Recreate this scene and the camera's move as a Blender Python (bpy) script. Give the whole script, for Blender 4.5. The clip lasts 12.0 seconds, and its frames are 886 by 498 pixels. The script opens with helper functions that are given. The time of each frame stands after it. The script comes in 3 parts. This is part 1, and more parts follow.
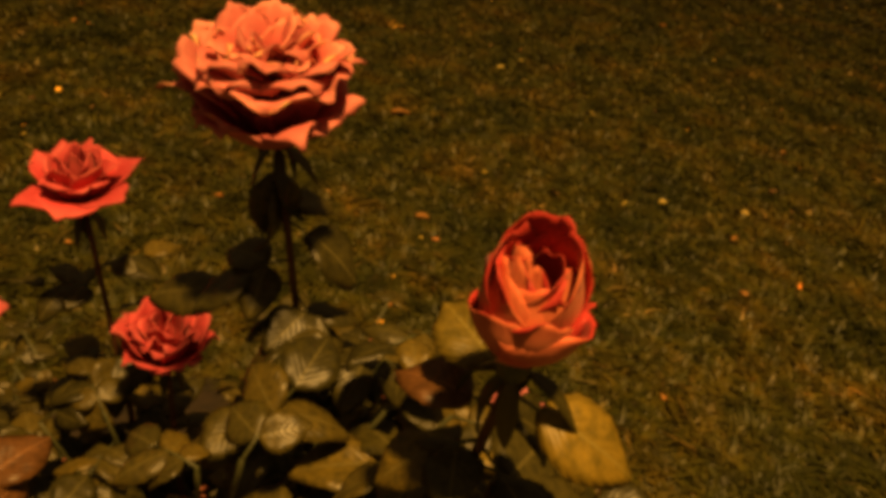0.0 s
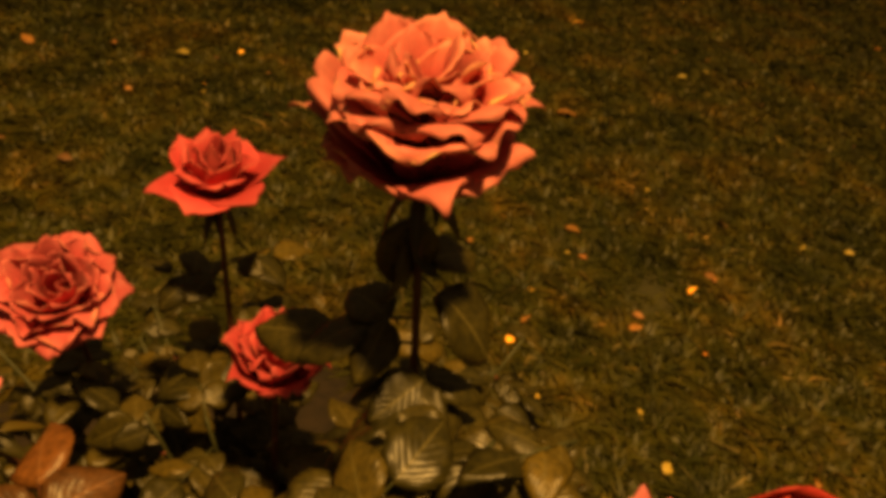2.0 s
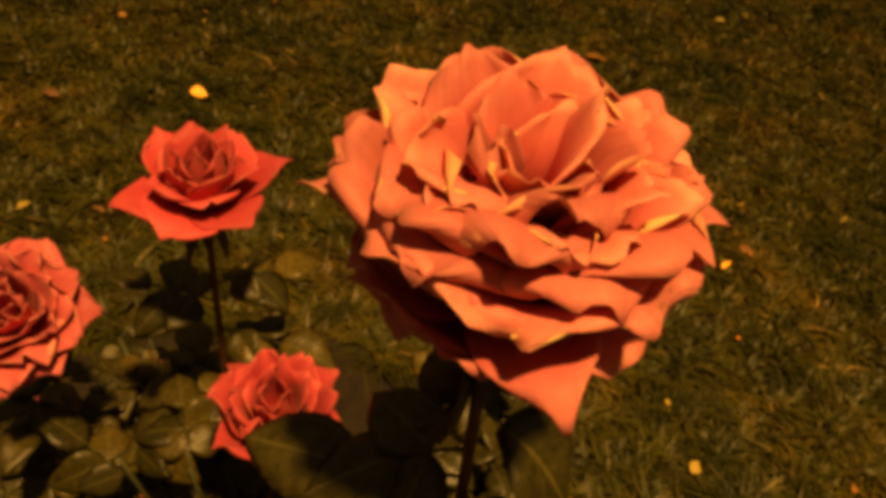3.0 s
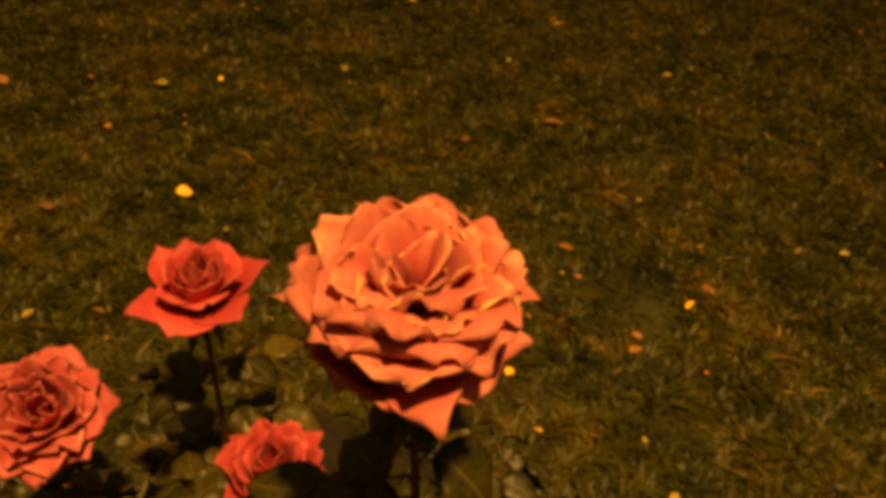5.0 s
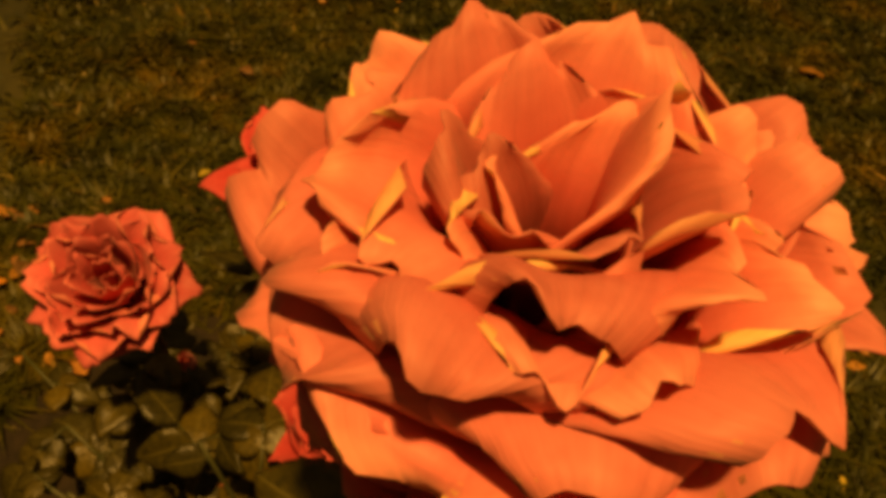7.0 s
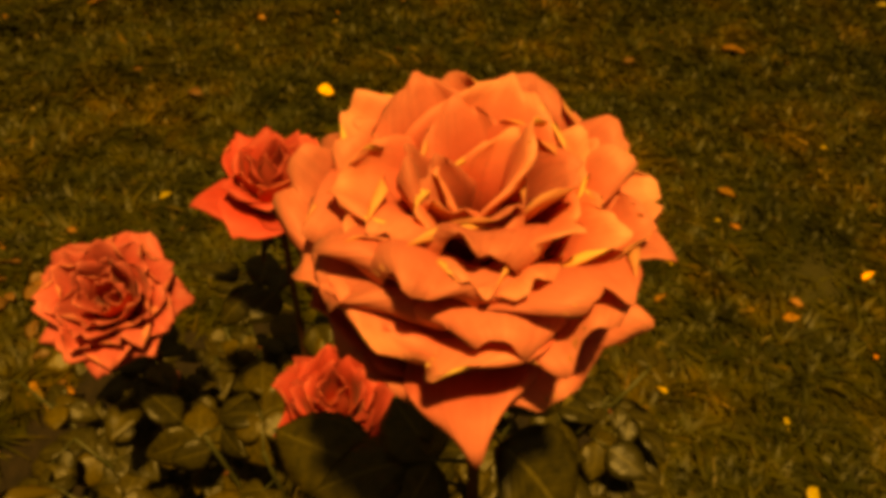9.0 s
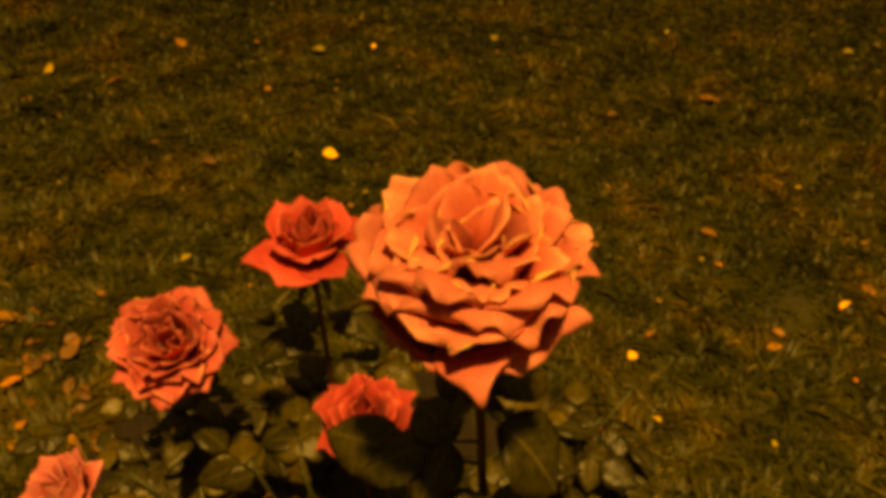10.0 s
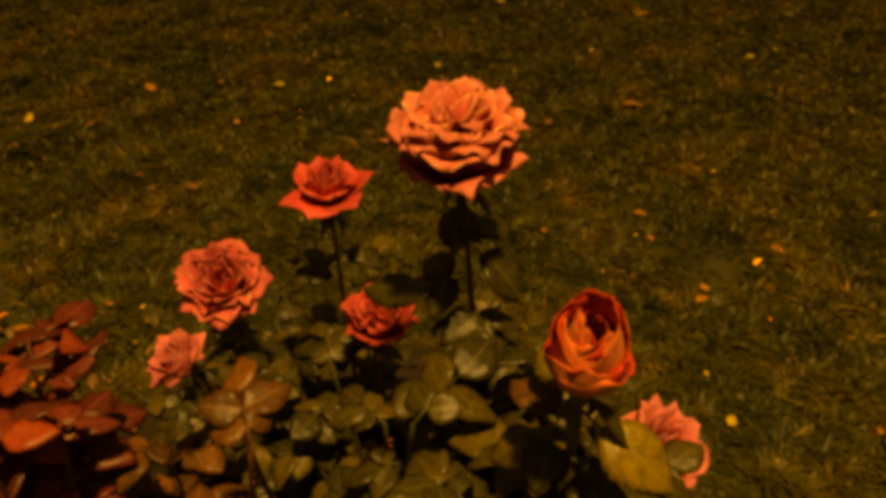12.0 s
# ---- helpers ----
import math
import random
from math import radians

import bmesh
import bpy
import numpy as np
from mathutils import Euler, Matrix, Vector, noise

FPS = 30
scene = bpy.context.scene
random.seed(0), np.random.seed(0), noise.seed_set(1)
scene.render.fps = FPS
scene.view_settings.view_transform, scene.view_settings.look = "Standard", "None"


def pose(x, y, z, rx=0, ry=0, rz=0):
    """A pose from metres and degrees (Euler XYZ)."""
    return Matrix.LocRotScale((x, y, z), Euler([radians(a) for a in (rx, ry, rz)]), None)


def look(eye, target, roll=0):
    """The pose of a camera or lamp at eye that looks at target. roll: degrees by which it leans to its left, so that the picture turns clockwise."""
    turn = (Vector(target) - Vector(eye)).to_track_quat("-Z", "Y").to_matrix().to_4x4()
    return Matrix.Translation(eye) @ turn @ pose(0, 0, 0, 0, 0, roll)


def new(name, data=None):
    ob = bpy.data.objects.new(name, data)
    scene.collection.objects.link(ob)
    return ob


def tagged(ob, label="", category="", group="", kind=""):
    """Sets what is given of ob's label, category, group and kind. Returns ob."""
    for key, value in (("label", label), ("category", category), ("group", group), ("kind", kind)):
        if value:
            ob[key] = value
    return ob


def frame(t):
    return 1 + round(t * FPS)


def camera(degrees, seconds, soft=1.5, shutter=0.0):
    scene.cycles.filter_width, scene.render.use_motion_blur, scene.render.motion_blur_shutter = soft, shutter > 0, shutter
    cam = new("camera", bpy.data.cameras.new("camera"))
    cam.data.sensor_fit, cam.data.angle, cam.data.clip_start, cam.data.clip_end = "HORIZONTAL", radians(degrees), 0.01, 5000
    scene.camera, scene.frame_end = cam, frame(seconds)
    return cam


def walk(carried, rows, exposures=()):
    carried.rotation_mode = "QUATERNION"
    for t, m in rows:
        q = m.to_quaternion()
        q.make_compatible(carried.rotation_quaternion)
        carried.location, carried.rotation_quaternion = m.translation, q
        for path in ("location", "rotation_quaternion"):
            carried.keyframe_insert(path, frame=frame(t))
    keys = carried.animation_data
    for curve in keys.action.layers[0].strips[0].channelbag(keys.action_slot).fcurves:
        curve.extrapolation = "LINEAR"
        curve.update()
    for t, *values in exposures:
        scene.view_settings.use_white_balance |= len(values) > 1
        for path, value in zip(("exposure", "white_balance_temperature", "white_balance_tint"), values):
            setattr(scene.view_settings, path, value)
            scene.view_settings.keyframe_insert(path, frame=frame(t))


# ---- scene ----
cam = camera(64.00, 12.0, soft=5.0)
ROWS = [
    (0, (0.113, 0.094, 0.968), (-0.111, 1.771, -0.099), 10.0),
    (0.5, (0.111, 0.132, 0.949), (-0.174, 1.749, -0.193), 10.2),
    (1, (0.113, 0.144, 0.941), (-0.262, 1.733, -0.214), 10.7),
    (1.5, (0.109, 0.153, 0.943), (-0.344, 1.717, -0.218), 11.5),
    (2, (0.077, 0.186, 0.958), (-0.502, 1.711, -0.199), 11.9),
    (2.5, (0.017, 0.264, 0.952), (-0.536, 1.744, -0.273), 14.3),
    (3, (-0.01, 0.299, 0.937), (-0.514, 1.721, -0.376), 15.0),
    (3.2, (-0.017, 0.313, 0.932), (-0.474, 1.729, -0.404), 15.4),
    (4.8, (0.014, 0.28, 0.982), (-0.498, 1.736, -0.29), 11.0),
    (5, (0.04, 0.242, 1.015), (-0.513, 1.764, -0.158), 9.2),
    (5.5, (0.082, 0.186, 1.053), (-0.666, 1.711, -0.002), 5.3),
    (6, (0.046, 0.303, 0.995), (-0.83, 1.729, -0.099), 7.0),
    (6.5, (0.015, 0.363, 0.921), (-0.814, 1.65, -0.366), 10.0),
    (7, (-0.005, 0.372, 0.908), (-0.894, 1.501, -0.483), 9.7),
    (8.8, (0.025, 0.336, 0.939), (-0.762, 1.542, -0.449), 7.8),
    (9, (0.027, 0.328, 0.952), (-0.775, 1.532, -0.429), 7.4),
    (9.5, (0.048, 0.296, 0.982), (-0.8, 1.504, -0.368), 5.6),
    (10, (0.069, 0.259, 1.015), (-0.8, 1.535, -0.257), 4.6),
    (10.5, (0.097, 0.226, 1.02), (-0.664, 1.591, -0.228), 7.1),
    (11, (0.131, 0.2, 1.035), (-0.64, 1.557, -0.216), 3.9),
    (11.5, (0.151, 0.139, 1.048), (-0.62, 1.513, -0.183), 2.4),
    (12, (0.177, 0.049, 1.059), (-0.629, 1.448, -0.121), 2.4),
]
walk(cam, [(t, look(eye, target, roll)) for t, eye, target, roll in ROWS], exposures=[(0, 0.0, 6500, 10), (3, -0.08, 6500, 9), (5, -0.12, 6900, 6), (7, -0.32, 7300, 5), (9, -0.12, 8500, -10), (10.5, -0.14, 8400, -8), (11.2, -0.28, 8200, -7), (12, -0.34, 8400, -7)])

# ---------------------------------------------------------------- light
world = bpy.data.worlds.new("night")
scene.world = world
world.use_nodes = True
bg = world.node_tree.nodes["Background"]
bg.inputs["Color"].default_value = (1.0, 0.58, 0.2, 1)
bg.inputs["Strength"].default_value = 0.10

lamp_data = bpy.data.lights.new("street_light", "POINT")
lamp_data.shadow_soft_size = 0.16
lamp_data.energy = 2000.0
lamp_data.color = (1.0, 0.52, 0.12)
lamp = new("street_light", lamp_data)
lamp.location = (0.75, -0.35, 5.5)


# ---------------------------------------------------------------- materials
def material(name):
    m = bpy.data.materials.new(name)
    m.use_nodes = True
    nt = m.node_tree
    return m, nt, nt.nodes["Principled BSDF"]


def node(nt, kind, **values):
    n = nt.nodes.new(kind)
    for k, v in values.items():
        n.inputs[k].default_value = v
    return n


def ramp(nt, src, stops):
    n = nt.nodes.new("ShaderNodeValToRGB")
    e = n.color_ramp.elements
    while len(e) < len(stops):
        e.new(0.5)
    for k, (p, c) in zip(e, stops):
        k.position, k.color = p, (*c, 1)
    nt.links.new(src, n.inputs[0])
    return n.outputs["Color"]


def mixed(nt, kind, fac, a, b):
    n = nt.nodes.new("ShaderNodeMix")
    n.data_type, n.blend_type = "RGBA", kind
    for key, v in ((0, fac), (6, a), (7, b)):
        if isinstance(v, bpy.types.NodeSocket):
            nt.links.new(v, n.inputs[key])
        else:
            n.inputs[key].default_value = v if key == 0 else (*v, 1)
    return n.outputs[2]


def noise_of(nt, scale, detail=3.0, rough=0.55, coords="Object"):
    tc = nt.nodes.new("ShaderNodeTexCoord")
    n = node(nt, "ShaderNodeTexNoise", Scale=scale, Detail=detail, Roughness=rough)
    nt.links.new(tc.outputs[coords], n.inputs["Vector"])
    return n.outputs["Fac"]


def bump(nt, bsdf, height, strength, distance):
    b = node(nt, "ShaderNodeBump", Strength=strength, Distance=distance)
    nt.links.new(height, b.inputs["Height"])
    nt.links.new(b.outputs["Normal"], bsdf.inputs["Normal"])
    return b


def see_through(nt, bsdf, color, share):
    """Adds light that passes through thin tissue."""
    out = nt.nodes["Material Output"]
    tr = nt.nodes.new("ShaderNodeBsdfTranslucent")
    if isinstance(color, bpy.types.NodeSocket):
        nt.links.new(color, tr.inputs["Color"])
    else:
        tr.inputs["Color"].default_value = (*color, 1)
    mx = nt.nodes.new("ShaderNodeMixShader")
    mx.inputs[0].default_value = share
    nt.links.new(bsdf.outputs[0], mx.inputs[1])
    nt.links.new(tr.outputs[0], mx.inputs[2])
    nt.links.new(mx.outputs[0], out.inputs["Surface"])


def petal_material(name, base, mid, rim, share=0.3):
    """Colour runs from the claw through a darkened lower part to the rim along the petal, with fine veins."""
    m, nt, b = material(name)
    uv = nt.nodes.new("ShaderNodeUVMap")
    sep = nt.nodes.new("ShaderNodeSeparateXYZ")
    nt.links.new(uv.outputs[0], sep.inputs[0])
    # redder, darker lower petal: the shade between petals is put into this colour
    crevice_red = tuple(c * k for c, k in zip(mid, (0.88, 0.46, 0.44)))
    info = nt.nodes.new("ShaderNodeObjectInfo")
    body = [(0.0, base), (0.3, crevice_red), (0.78, mid)]
    # paler edge colour, which also holds the light that rolled edges catch
    soft = tuple(0.6 * a + 0.4 * c for a, c in zip(mid, rim))
    col = mixed(nt, "MIX", ramp(nt, info.outputs["Random"], [(0.5, (0, 0, 0)), (0.85, (1, 1, 1))]), ramp(nt, sep.outputs["Y"], body + [(1.0, soft)]), ramp(nt, sep.outputs["Y"], body + [(0.90, soft), (0.99, rim)]))
    mp = node(nt, "ShaderNodeMapping", Scale=(26.0, 2.2, 1.0))
    nt.links.new(uv.outputs[0], mp.inputs[0])
    vein = node(nt, "ShaderNodeTexNoise", Scale=1.0, Detail=3.0)
    nt.links.new(mp.outputs[0], vein.inputs["Vector"])
    col = mixed(nt, "MULTIPLY", 0.45, col, ramp(nt, vein.outputs["Fac"], [(0.3, (0.72, 0.66, 0.66)), (0.7, (1, 1, 1))]))
    blotch = noise_of(nt, 60.0, 5.0, 0.62)
    col = mixed(nt, "MULTIPLY", 0.7, col, ramp(nt, blotch, [(0.32, (0.82, 0.62, 0.62)), (0.55, (1, 1, 1))]))
    bruise = noise_of(nt, 28.0, 6.0, 0.7)
    col = mixed(nt, "MULTIPLY", 0.8, col, ramp(nt, bruise, [(0.27, (0.55, 0.36, 0.3)), (0.33, (1, 1, 1))]))
    hue = node(nt, "ShaderNodeHueSaturation", Saturation=1.0, Fac=1.0)
    rr = node(nt, "ShaderNodeMapRange")
    rr.inputs["To Min"].default_value, rr.inputs["To Max"].default_value = 0.74, 1.14
    nt.links.new(info.outputs["Random"], rr.inputs["Value"])
    nt.links.new(rr.outputs[0], hue.inputs["Value"])
    nt.links.new(col, hue.inputs["Color"])
    col = hue.outputs[0]
    nt.links.new(col, b.inputs["Base Color"])
    b.inputs["Roughness"].default_value = 0.55
    b.inputs["Specular IOR Level"].default_value = 0.3
    b.inputs["Sheen Weight"].default_value = 0.06
    bump(nt, b, vein.outputs["Fac"], 0.35, 0.0009)
    see_through(nt, b, col, share)
    return m


def leaf_material(name, dark, light, back=False, gloss=0.38):
    """Leaf blade with a pale midrib and side veins, mottled."""
    m, nt, b = material(name)
    uv = nt.nodes.new("ShaderNodeUVMap")
    sep = nt.nodes.new("ShaderNodeSeparateXYZ")
    nt.links.new(uv.outputs[0], sep.inputs[0])

    def calc(op, a, bb):
        n = nt.nodes.new("ShaderNodeMath")
        n.operation = op
        for i, v in ((0, a), (1, bb)):
            if isinstance(v, bpy.types.NodeSocket):
                nt.links.new(v, n.inputs[i])
            else:
                n.inputs[i].default_value = v
        return n.outputs[0]
    across = calc("ABSOLUTE", calc("SUBTRACT", sep.outputs["X"], 0.5), 0.0)
    side = calc("SUBTRACT", calc("MULTIPLY", sep.outputs["Y"], 8.0), calc("MULTIPLY", across, 7.0))
    wave = calc("ABSOLUTE", calc("SINE", calc("MULTIPLY", side, 3.1416), 0.0), 0.0)
    vein = calc("POWER", calc("SUBTRACT", 1.0, wave), 4.0)
    rib = calc("LESS_THAN", across, 0.025)
    line = calc("MAXIMUM", calc("MULTIPLY", vein, 0.07), calc("MULTIPLY", rib, 0.55))
    mott = noise_of(nt, 9.0, 4.0)
    relief = calc("ADD", calc("POWER", wave, 0.5), calc("MULTIPLY", noise_of(nt, 14.0, 3.0), 0.8))
    col = ramp(nt, mott, [(0.3, dark), (0.7, light)])
    info = nt.nodes.new("ShaderNodeObjectInfo")
    col = mixed(nt, "MULTIPLY", 0.7, col, ramp(nt, info.outputs["Random"], [(0.0, (0.4, 0.45, 0.45)), (0.55, (1, 1, 1)), (0.8, (1.5, 1.35, 1.1)), (1.0, (2.8, 2.3, 1.4))]))
    col = mixed(nt, "MIX", line, col, tuple(min(1, c * 1.7 + 0.02) for c in light))
    nt.links.new(col, b.inputs["Base Color"])
    b.inputs["Roughness"].default_value = gloss
    b.inputs["Specular IOR Level"].default_value = 0.2 if back else 0.5
    bump(nt, b, relief, 0.24, 0.0012)
    see_through(nt, b, col, 0.2)
    return m


def plain_material(name, dark, light, scale, rough=0.7, relief=0.001):
    m, nt, b = material(name)
    f = noise_of(nt, scale, 5.0, 0.6)
    g = noise_of(nt, scale * 6, 3.0, 0.6)
    col = ramp(nt, f, [(0.3, dark), (0.7, light)])
    col = mixed(nt, "MULTIPLY", 0.5, col, ramp(nt, g, [(0.3, (0.5, 0.5, 0.5)), (0.7, (1.2, 1.2, 1.2))]))
    nt.links.new(col, b.inputs["Base Color"])
    b.inputs["Roughness"].default_value = rough
    bump(nt, b, g, 0.6, relief)
    return m


CORAL_IN = petal_material("coral_petal_face", (0.95, 0.4, 0.3), (0.9, 0.24, 0.25), (0.95, 0.42, 0.35), 0.26)
CORAL_OUT = petal_material("coral_petal_reverse", (0.92, 0.5, 0.32), (0.91, 0.27, 0.26), (1.0, 0.74, 0.34), 0.26)
SALMON_IN = petal_material("salmon_petal_face", (0.88, 0.36, 0.28), (0.76, 0.15, 0.19), (0.84, 0.24, 0.26), 0.14)
SALMON_OUT = petal_material("salmon_petal_reverse", (0.88, 0.4, 0.3), (0.8, 0.18, 0.21), (0.9, 0.36, 0.3), 0.14)
RED_IN = petal_material("red_petal_face", (0.7, 0.2, 0.1), (0.6, 0.05, 0.045), (0.62, 0.055, 0.05), 0.12)
RED_OUT = petal_material("red_petal_reverse", (0.86, 0.38, 0.18), (0.82, 0.24, 0.12), (0.78, 0.18, 0.09), 0.08)
ROSE_IN = petal_material("rose_petal_face", (0.86, 0.36, 0.26), (0.74, 0.095, 0.125), (0.80, 0.16, 0.18), 0.16)
ROSE_OUT = petal_material("rose_petal_reverse", (0.86, 0.42, 0.3), (0.76, 0.12, 0.14), (0.84, 0.22, 0.2), 0.16)
PINK_IN = petal_material("pink_petal_face", (0.95, 0.7, 0.5), (0.9, 0.27, 0.33), (0.92, 0.36, 0.4))
PINK_OUT = petal_material("pink_petal_reverse", (0.95, 0.7, 0.5), (0.9, 0.36, 0.4), (0.92, 0.48, 0.48))
LEAF_TOP = leaf_material("green_leaf_face", (0.028, 0.026, 0.005), (0.085, 0.071, 0.012))
LEAF_BACK = leaf_material("green_leaf_back", (0.05, 0.05, 0.02), (0.09, 0.085, 0.034), True, 0.65)
BRONZE_TOP = leaf_material("bronze_leaf_face", (0.07, 0.032, 0.009), (0.17, 0.076, 0.022))
BRONZE_BACK = leaf_material("bronze_leaf_back", (0.07, 0.033, 0.018), (0.12, 0.058, 0.03), True, 0.6)
WINE_TOP = leaf_material("wine_leaf_face", (0.1, 0.02, 0.015), (0.2, 0.04, 0.03))
WINE_BACK = leaf_material("wine_leaf_back", (0.12, 0.025, 0.02), (0.22, 0.05, 0.04), True, 0.6)
YOUNG_TOP = leaf_material("young_leaf_face", (0.06, 0.054, 0.007), (0.15, 0.12, 0.018))
YOUNG_BACK = leaf_material("young_leaf_back", (0.07, 0.065, 0.02), (0.14, 0.12, 0.035), True, 0.6)
STEM_GREEN = plain_material("stem_green", (0.05, 0.06, 0.02), (0.09, 0.09, 0.035), 90.0, 0.5, 0.0004)
STEM_RED = plain_material("stem_red", (0.09, 0.03, 0.015), (0.15, 0.06, 0.03), 90.0, 0.5, 0.0004)
THORN = plain_material("thorn", (0.2, 0.05, 0.03), (0.3, 0.1, 0.05), 200.0, 0.5, 0.0002)
SOIL = plain_material("soil", (0.012, 0.009, 0.006), (0.04, 0.026, 0.014), 40.0, 0.95, 0.01)
TURF = plain_material("turf_soil", (0.03, 0.032, 0.009), (0.075, 0.066, 0.018), 14.0, 0.95, 0.006)
YELLOW_LEAF = leaf_material("yellow_leaf", (0.6, 0.42, 0.06), (0.85, 0.62, 0.12))
ORANGE_LEAF = leaf_material("orange_leaf", (0.5, 0.2, 0.04), (0.7, 0.34, 0.08))
BROWN_LEAF = leaf_material("brown_leaf", (0.22, 0.1, 0.035), (0.38, 0.2, 0.08))


def grass_material():
    m, nt, b = material("grass_blades")
    geo = nt.nodes.new("ShaderNodeNewGeometry")
    col = ramp(nt, geo.outputs["Random Per Island"], [(0.0, (0.088, 0.092, 0.009)), (0.6, (0.105, 0.104, 0.011)), (0.95, (0.125, 0.112, 0.015)), (0.985, (0.2, 0.15, 0.035)), (1.0, (0.42, 0.34, 0.13))])
    patch = noise_of(nt, 3.2, 5.0, 0.62)
    col = mixed(nt, "MULTIPLY", 0.9, col, ramp(nt, patch, [(0.36, (0.46, 0.54, 0.44)), (0.5, (0.9, 0.9, 0.88)), (0.64, (1.5, 1.12, 0.85))]))
    tuft = noise_of(nt, 17.0, 4.0, 0.62)
    col = mixed(nt, "MULTIPLY", 0.9, col, ramp(nt, tuft, [(0.34, (0.4, 0.42, 0.4)), (0.5, (0.95, 0.95, 0.95)), (0.66, (1.7, 1.5, 1.2))]))
    nt.links.new(col, b.inputs["Base Color"])
    b.inputs["Roughness"].default_value = 0.5
    see_through(nt, b, col, 0.4)
    return m


GRASS = grass_material()


# ---------------------------------------------------------------- builders
def mesh_of(name, verts, faces, uvs=None, mats=(), index=None, smooth=True):
    me = bpy.data.meshes.new(name)
    me.from_pydata([tuple(v) for v in verts], [], [tuple(f) for f in faces])
    for m in mats:
        me.materials.append(m)
    if index is not None:
        me.polygons.foreach_set("material_index", index)
    if smooth:
        me.polygons.foreach_set("use_smooth", [True] * len(me.polygons))
    if uvs is not None:
        layer = me.uv_layers.new(name="UVMap")
        loops = np.empty(len(me.loops), dtype=np.int32)
        me.loops.foreach_get("vertex_index", loops)
        layer.data.foreach_set("uv", np.asarray(uvs, dtype=np.float32)[loops].ravel())
    me.update()
    return me


def part(name, me, parent, m=None, label=""):
    ob = new(name, me)
    ob.parent = parent
    if m is not None:
        ob.matrix_basis = m
    return tagged(ob, label)


def shell(grid, uv, thick):
    """Two faces and a rim from a grid of points (rows, columns, 3)."""
    a, b = grid.shape[:2]
    du = np.gradient(grid, axis=1)
    dv = np.gradient(grid, axis=0)
    n = np.cross(du, dv)
    n /= np.linalg.norm(n, axis=2, keepdims=True) + 1e-12
    verts = np.concatenate([(grid + n * thick / 2).reshape(-1, 3), (grid - n * thick / 2).reshape(-1, 3)])
    k = a * b
    faces, index = [], []
    for i in range(a - 1):
        for j in range(b - 1):
            q = (i * b + j, i * b + j + 1, (i + 1) * b + j + 1, (i + 1) * b + j)
            faces.append(q)
            index.append(0)
            faces.append(tuple(k + x for x in reversed(q)))
            index.append(1)
    edge = [(0, j) for j in range(b)] + [(i, b - 1) for i in range(1, a)] + [(a - 1, j) for j in range(b - 2, -1, -1)] + [(i, 0) for i in range(a - 2, 0, -1)]
    ids = [i * b + j for i, j in edge]
    for p, q in zip(ids, ids[1:] + ids[:1]):
        faces.append((p, k + p, k + q, q))
        index.append(1)
    return verts, faces, np.concatenate([uv.reshape(-1, 2)] * 2), index


